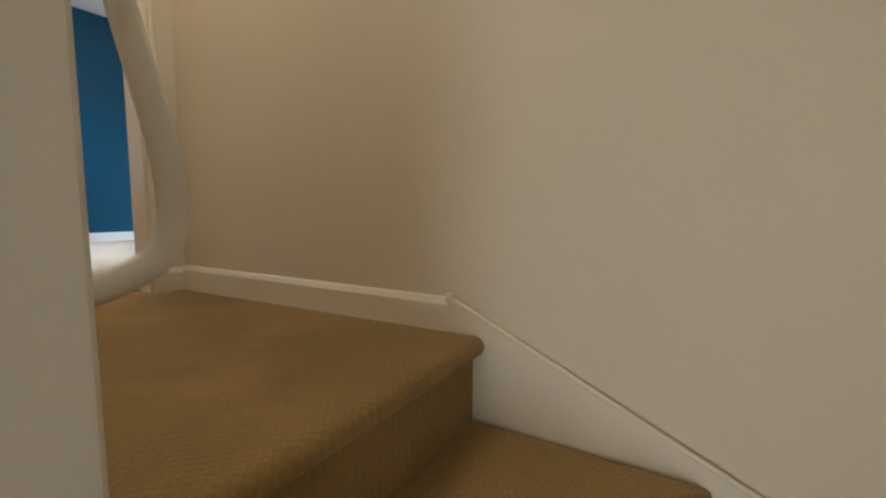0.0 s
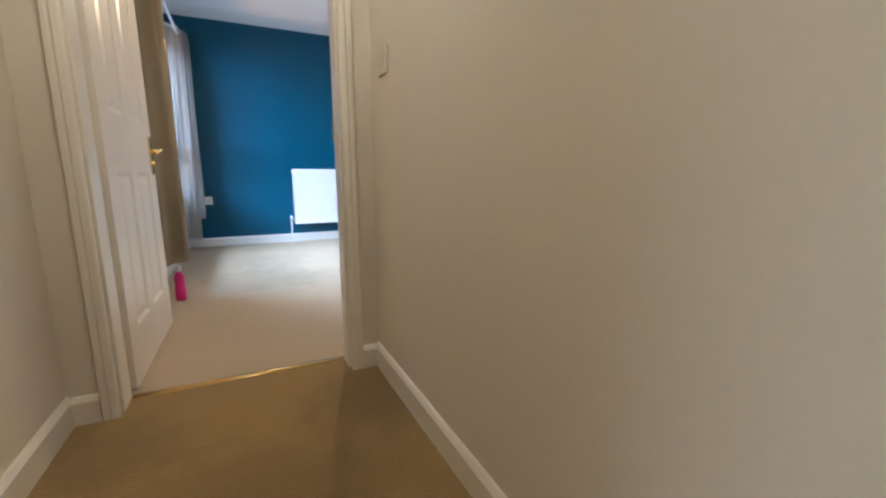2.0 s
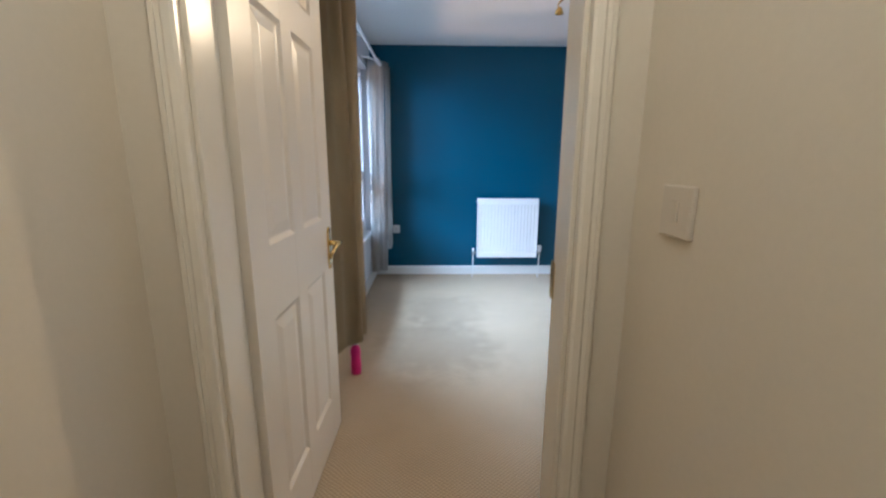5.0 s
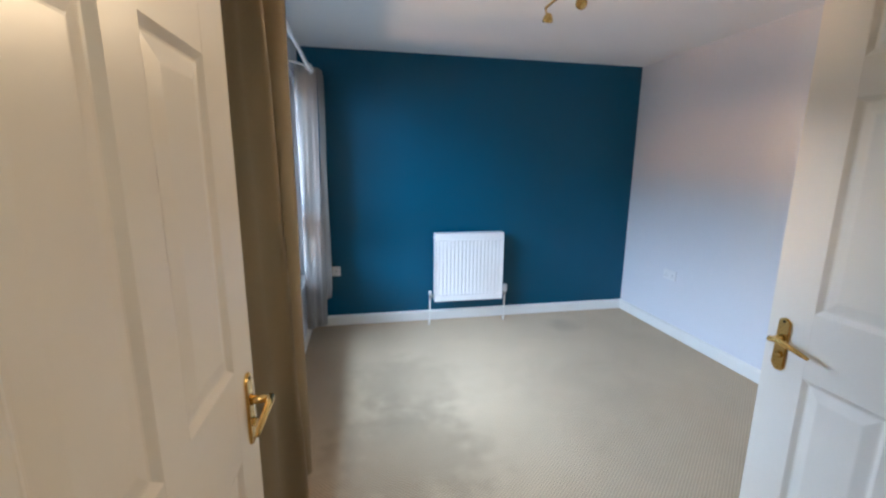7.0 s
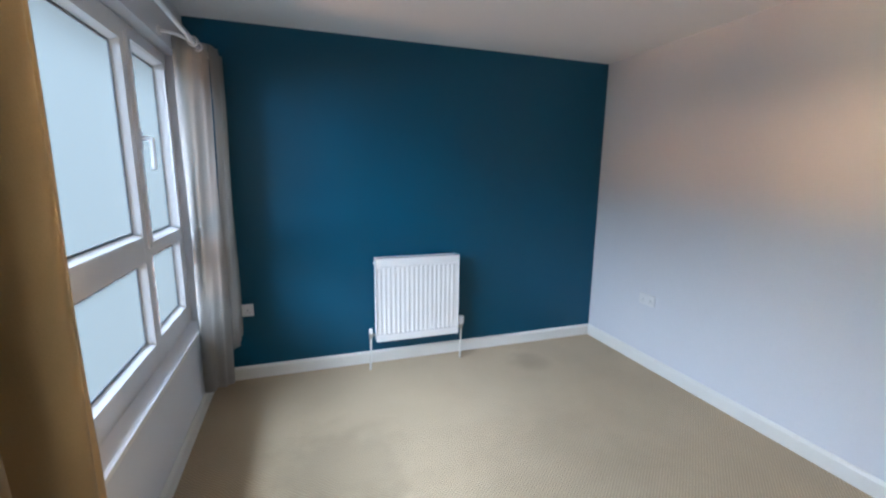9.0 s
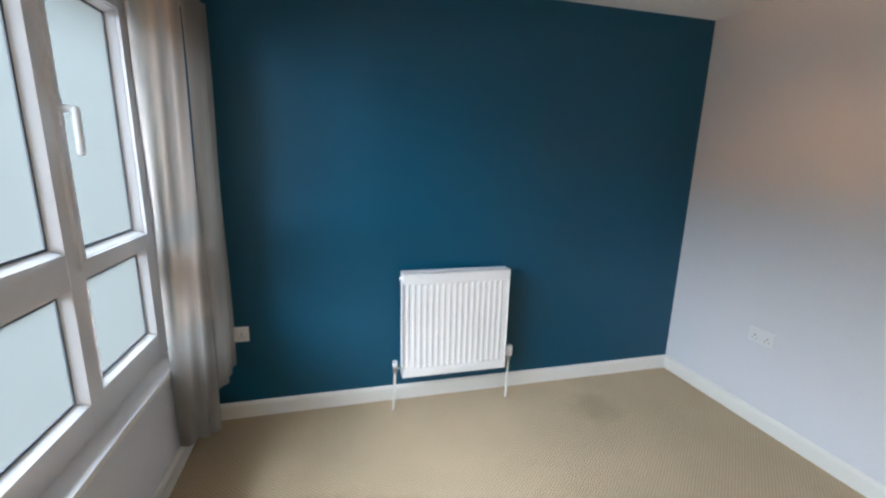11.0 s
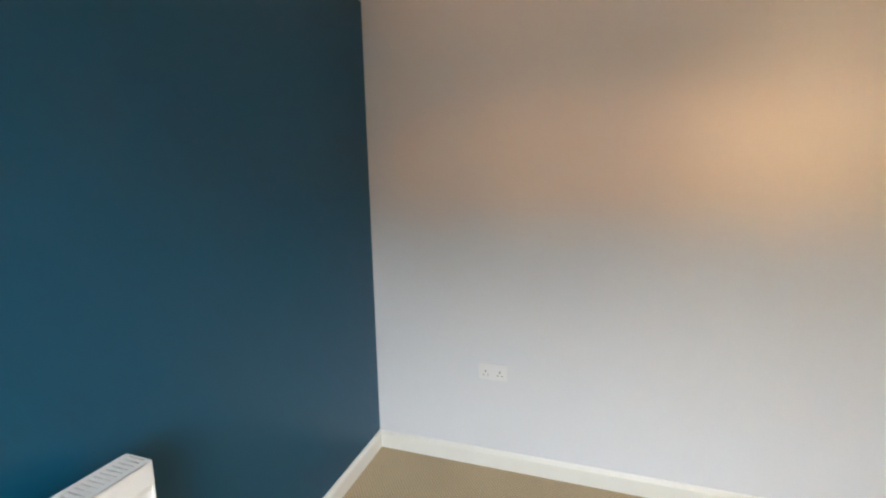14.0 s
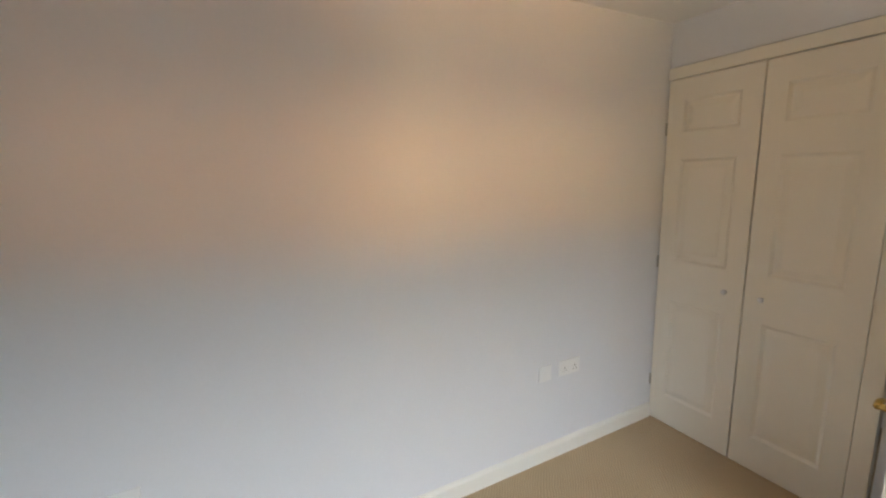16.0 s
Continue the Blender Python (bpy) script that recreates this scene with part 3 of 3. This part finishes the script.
structure("ground", boxes(((-14.0, -25, -3.0), (-0.4, 35, -2.8))), Mat("grey_paving", (0.3, 0.29, 0.27), 0.8, vary=0.2).m)

# ---------------------------------------------------------------- curtains
pole = thing("curtain_pole", "white curtain pole on wall brackets", "curtain pole")
PX, PZ = 0.334, 2.105
part("rod", tube(bmesh.new(), [(PX, 3.02, PZ), (PX, 5.60, PZ)], 0.0125, 16), PLASTIC, pole, smooth=True)
for y in (3.02, 5.60):
    part("finial", tube(bmesh.new(), [(PX, y - 0.012, PZ), (PX, y, PZ), (PX, y + 0.012, PZ)], [0.014, 0.021, 0.014], 16), PLASTIC, pole, smooth=True)
for y in (3.12, 4.52, 5.24):
    bm = tube(bmesh.new(), [(WEST, y, PZ + 0.02), (WEST + 0.008, y, PZ + 0.02)], 0.022, 14)
    tube(bm, curve_pts([(WEST + 0.006, y, PZ + 0.02), (WEST + 0.07, y, PZ + 0.012), (PX, y, PZ - 0.012)], 5), 0.008, 10)
    part("bracket", bm, PLASTIC, pole, smooth=True)


def drape(line, z0, z1, pleats, depth, thick, seed, flare=0.3, sag=0.0, fold=None):
    """A gathered curtain along a line of plan points, in folds that deepen downwards; fold(u, v) gives their depth instead."""
    rnd = random.Random(seed)
    phase = [rnd.uniform(-0.6, 0.6) for _ in range(pleats + 2)]
    line = curve_pts([(x, y, 0) for x, y in line], 12)
    lens = [0.0]
    for p, q in zip(line, line[1:]):
        lens.append(lens[-1] + (q - p).length)
    total, nu, nv = lens[-1], pleats * 12, 28
    bm = bmesh.new()
    grid = []
    for j in range(nv + 1):
        v = j / nv
        row = []
        for i in range(nu + 1):
            u = i / nu
            s = u * total
            k = max(n for n in range(len(lens) - 1) if lens[n] <= s + 1e-9)
            f = (s - lens[k]) / max(1e-6, lens[k + 1] - lens[k])
            p = line[k].lerp(line[k + 1], f)
            d = (line[k + 1] - line[k]).normalized()
            nrm = Vector((d.y, -d.x, 0))
            ph = u * pleats * 2 * math.pi + phase[min(int(u * pleats), pleats)] * math.sin(math.pi * ((u * pleats) % 1)) * (0.4 + v)
            amp = depth * (0.75 + flare * v) * (1 + 0.25 * math.sin(3.1 * u * pleats + seed))
            off = amp * math.sin(ph + 0.5 * v * math.sin(u * 7 + seed)) + 0.006 * math.sin(9 * v + u * 20)
            if fold:
                off = fold(u, v)
            z = z1 + (z0 - z1) * v + sag * v * math.sin(u * 5)
            row.append(bm.verts.new((p.x + nrm.x * off, p.y + nrm.y * off, z)))
        grid.append(row)
    for r, q in zip(grid, grid[1:]):
        for i in range(nu):
            bm.faces.new((r[i], r[i + 1], q[i + 1], q[i]))
    bmesh.ops.solidify(bm, geom=bm.faces[:], thickness=thick)
    return bm


def rings_on(parent, ys):
    for y in ys:
        bm = bmesh.new()
        pts = [(PX + 0.022 * math.cos(a), y, PZ + 0.022 * math.sin(a)) for a in (2 * math.pi * k / 20 for k in range(21))]
        part("eyelet", tube(bm, pts, 0.005, 8), PLASTIC, parent, smooth=True)


def hollow_fold(u, v):
    """One broad hollow between a slanting ridge and two narrow pleats, with faint creases."""
    c = 0.20 + 0.24 * v ** 1.2
    keys = [(0.0, -0.020), (0.5 * c, 0.004 - 0.012 * v), (c, 0.040), (0.5 * c + 0.41, -0.085 + 0.02 * v), (0.82, 0.034), (0.885, 0.000), (0.94, 0.034), (1.0, 0.005)]
    for (a, p), (b, q) in zip(keys, keys[1:]):
        if u <= b:
            f = (u - a) / (b - a)
            return p + (q - p) * (0.5 - 0.5 * math.cos(math.pi * f)) + 0.003 * math.sin(11 * v + 16 * u) * math.sin(5 * v + 2 * u)
    return keys[-1][1]


near = thing("curtain", "gathered taupe curtain drawn back beside the entry door", "curtain", group="curtains at the window")
part("cloth", drape([(0.365, 3.23), (0.39, 3.30), (0.42, 3.40), (0.425, 3.52), (0.40, 3.62)], 0.255, 2.135, 5, 0.064, 0.003, 3, 0.30, 0.016, hollow_fold), TAUPE, near, "taupe face cloth", True)
part("lining", drape([(0.325, 3.42), (0.335, 3.46), (0.345, 3.52), (0.345, 3.58)], 0.27, 2.12, 4, 0.028, 0.002, 5, 0.3), LINING, near, "pale lining", True)
rings_on(near, (3.26, 3.34, 3.42, 3.50, 3.58))
far = thing("curtain", "gathered pale-lined curtain drawn back beside the blue wall", "curtain", group="curtains at the window")
part("lining", drape([(0.225, 5.36), (0.262, 5.345), (0.322, 5.40), (0.365, 5.47)], 0.125, 2.14, 2, 0.010, 0.002, 8, 0.6, 0.012), LINING, far, "pale lining", True)
part("cloth", drape([(0.37, 5.47), (0.388, 5.53), (0.397, 5.63), (0.400, 5.745)], 0.33, 2.14, 1, 0.010, 0.003, 12, 0.3), GREYCLOTH, far, "grey face cloth", True)
rings_on(far, (5.30, 5.40, 5.48, 5.55))

# ---------------------------------------------------------------- radiator
rad = thing("radiator", "white steel panel radiator with vertical ribs on the blue wall", "radiator")
RX0, RX1, RZ0, RZ1, RF = 1.300, 1.936, 0.220, 0.845, 5.578
bm = bmesh.new()
n_rib = 17
inner0, inner1 = RX0 + 0.022, RX1 - 0.022
pitch = (inner1 - inner0) / n_rib
xs = [(RX0, 0), (inner0, 0)]
for k in range(n_rib):
    a = inner0 + k * pitch
    xs += [(a + pitch * f, d) for f, d in ((0.12, 1), (0.42, 1), (0.55, 0), (0.99, 0))]
xs += [(RX1, 0)]
zs = [(RZ0, 0), (RZ0 + 0.045, 0), (RZ0 + 0.062, 1), (RZ1 - 0.072, 1), (RZ1 - 0.055, 0), (RZ1, 0)]
grid = [[bm.verts.new((x, RF + 0.006 + (0.0042 * (1 - d) if e else -0.004), z)) for x, d in xs] for z, e in zs]
for r, q in zip(grid, grid[1:]):
    for i in range(len(xs) - 1):
        bm.faces.new((r[i], r[i + 1], q[i + 1], q[i]))
bmesh.ops.recalc_face_normals(bm, faces=bm.faces[:])
if bm.faces[0].normal.y > 0:
    bmesh.ops.reverse_faces(bm, faces=bm.faces[:])
part("front_panel", bm, ENAMEL, rad)
part("back_panel", boxes(((RX0 + 0.005, RF + 0.075, RZ0 + 0.005), (RX1 - 0.005, RF + 0.082, RZ1 - 0.005)), bevel=0.002), ENAMEL, rad)
part("side_panel", boxes(((RX0, RF + 0.002, RZ0), (RX0 + 0.003, RF + 0.082, RZ1)), bevel=0.001), ENAMEL, rad)
part("side_panel", boxes(((RX1 - 0.003, RF + 0.002, RZ0), (RX1, RF + 0.082, RZ1)), bevel=0.001), ENAMEL, rad)
pairs = [((RX0 + 0.003, RF + 0.002, RZ1 - 0.003), (RX1 - 0.003, RF + 0.016, RZ1)), ((RX0 + 0.003, RF + 0.068, RZ1 - 0.003), (RX1 - 0.003, RF + 0.082, RZ1))]
n_slot = 52
for k in range(n_slot + 1):
    x = RX0 + 0.012 + (RX1 - RX0 - 0.024) * k / n_slot
    pairs.append(((x - 0.0037, RF + 0.016, RZ1 - 0.003), (x + 0.0037, RF + 0.068, RZ1 - 0.0004)))
part("top_grille", boxes(*pairs), ENAMEL, rad, "slotted top grille")
part("convector", boxes(((RX0 + 0.01, RF + 0.02, RZ0 + 0.02), (RX1 - 0.01, RF + 0.066, RZ1 - 0.018))), ENAMEL, rad)
bm = tube(bmesh.new(), [(RX0 + 0.002, RF + 0.04, RZ1 - 0.035), (RX0 - 0.012, RF + 0.04, RZ1 - 0.035)], 0.008, 10)
part("bleed_valve", bm, ENAMEL, rad)
for x, z in ((RX0 + 0.12, 0.5), (RX1 - 0.12, 0.5)):
    part("wall_bracket", boxes(((x - 0.02, RF + 0.08, z - 0.2), (x + 0.02, NORTH, z + 0.2))), ENAMEL, rad)
for side, x, big in ((-1, RX0, False), (1, RX1, True)):
    vx = x + side * 0.038
    yy = RF + 0.042
    bm = tube(bmesh.new(), [(x, yy, RZ0 + 0.045), (vx, yy, RZ0 + 0.045)], 0.010, 12)
    tube(bm, [(vx, yy, RZ0 + 0.02), (vx, yy, RZ0 + 0.058)], 0.013, 12)
    valve = part("valve_body", bm, STEEL, rad, "dull metal valve body")
    if big:
        bm = lathe(bmesh.new(), [(0.014, 0.056), (0.021, 0.062), (0.022, 0.115), (0.019, 0.124), (0.008, 0.127)], 18, (vx, yy, RZ0))
    else:
        bm = lathe(bmesh.new(), [(0.012, 0.056), (0.014, 0.060), (0.014, 0.088), (0.011, 0.094)], 16, (vx, yy, RZ0))
    part("valve_cap", bm, PLASTIC, valve, "white plastic cap", smooth=True)
    pts = curve_pts([(vx, yy, RZ0 + 0.03), (vx - 0.002, yy - 0.002, RZ0 - 0.08), (vx - 0.010, yy - 0.012, 0.0)], 6)
    part("pipe", tube(bmesh.new(), pts, 0.0075, 12), WHITE_TRIM, valve, "white painted pipe", smooth=True)


# ---------------------------------------------------------------- sockets and switch


def socket(name, label, m, gangs=2):
    """A plate in the local x-z plane facing -y, centre at the origin."""
    w = 0.146 if gangs == 2 else 0.086
    s = thing(name, label, "wall socket", m)
    plate = part("plate", boxes(((-w / 2, -0.009, -0.043), (w / 2, 0.0, 0.043)), bevel=0.003), PLASTIC, s)
    xs = (-0.036, 0.036) if gangs == 2 else (0.0,)
    for x in xs:
        # flat grey tabs; the shade inside the pin holes is painted on
        part("pin_holes", boxes(((x - 0.003, -0.0096, -0.004), (x + 0.003, -0.0085, 0.006)), ((x - 0.014, -0.0096, -0.020), (x - 0.008, -0.0085, -0.015)), ((x + 0.008, -0.0096, -0.020), (x + 0.014, -0.0085, -0.015))), PINS, plate)
        part("rocker", boxes(((x - 0.006 + 0.02 * (1 if x < 0 else -1), -0.012, 0.012), (x + 0.006 + 0.02 * (1 if x < 0 else -1), -0.0085, 0.032)), bevel=0.0015), PLASTIC, plate)
    return s


socket("wall_socket", "white double wall socket on the blue wall beside the curtain", pose(0.400, NORTH, 0.503))
socket("wall_socket", "white double wall socket low on the pale wall", pose(EAST, 5.085, 0.520, 0, 0, -90))
socket("wall_socket", "white double wall socket on the pale wall near the wardrobe", pose(EAST, 3.082, 0.515, 0, 0, -90))
blank = thing("blank_plate", "white aerial outlet plate on the pale wall", "outlet", pose(EAST, 3.255, 0.515, 0, 0, -90))
part("plate", boxes(((-0.043, -0.009, -0.043), (0.043, 0, 0.043)), bevel=0.003), PLASTIC, blank)
part("aerial_hole", tube(bmesh.new(), [(0, -0.0085, 0), (0, -0.012, 0)], 0.006, 12), PLASTIC, blank)
switch = thing("light_switch", "white light switch on the landing wall", "light switch", pose(HALL_R, 1.968, 1.143, 0, 0, -90))
sp = part("plate", boxes(((-0.043, -0.009, -0.043), (0.043, 0, 0.043)), bevel=0.003), AGED, switch)
part("rocker", boxes(((-0.010, -0.013, -0.018), (0.010, -0.0085, 0.018)), bevel=0.002), AGED, sp)

# ---------------------------------------------------------------- ceiling spotlight
spot = thing("ceiling_spotlight", "brass ceiling spotlight bar with swivel heads", "ceiling light")
bm = lathe(bmesh.new(), [(0.05, 0.0), (0.05, -0.008), (0.042, -0.020), (0.012, -0.026)], 24, (1.735, 4.20, H))
part("ceiling_plate", bm, BRASS, spot, smooth=True)
bar_pts = curve_pts([(1.70, 4.40, 2.285), (1.725, 4.30, 2.305), (1.735, 4.20, 2.312), (1.745, 4.10, 2.305), (1.77, 4.00, 2.285)], 6)
part("bar", tube(bmesh.new(), bar_pts, 0.007, 12), BRASS, spot, smooth=True)
for base, tip, aim in (((1.705, 4.38, 2.288), (1.682, 4.315, 2.212), (0.1, 0.5, -0.85)), ((1.765, 4.02, 2.288), (1.755, 4.09, 2.215), (-0.55, -0.5, -0.65))):
    bm = tube(bmesh.new(), curve_pts([base, ((base[0] + tip[0]) / 2 - 0.012, (base[1] + tip[1]) / 2, (base[2] + tip[2]) / 2 + 0.008), tip], 5), 0.005, 10)
    arm = part("arm", bm, BRASS, spot, smooth=True)
    turn = Vector(aim).to_track_quat('Z', 'Y').to_matrix().to_4x4()
    bm = lathe(bmesh.new(), [(0.006, -0.020), (0.014, -0.018), (0.022, -0.004), (0.027, 0.012), (0.028, 0.022), (0.022, 0.020)], 20, m=Matrix.Translation(tip) @ turn)
    part("spot_head", bm, BRASS, arm, smooth=True)

# ---------------------------------------------------------------- bottle
bottle = thing("spray_bottle", "pink plastic bottle with white cap under the curtain", "bottle", pose(0.385, 3.538, 0.0))
bm = lathe(bmesh.new(), [(0.024, 0.0), (0.030, 0.004), (0.031, 0.06), (0.027, 0.10), (0.030, 0.135), (0.027, 0.160), (0.015, 0.178), (0.013, 0.186)], 24)
part("body", bm, PINK, bottle, smooth=True)
bm = lathe(bmesh.new(), [(0.016, 0.184), (0.017, 0.188), (0.017, 0.212), (0.014, 0.220), (0.008, 0.222)], 20)
part("cap", bm, PLASTIC, bottle, "white cap", smooth=True)
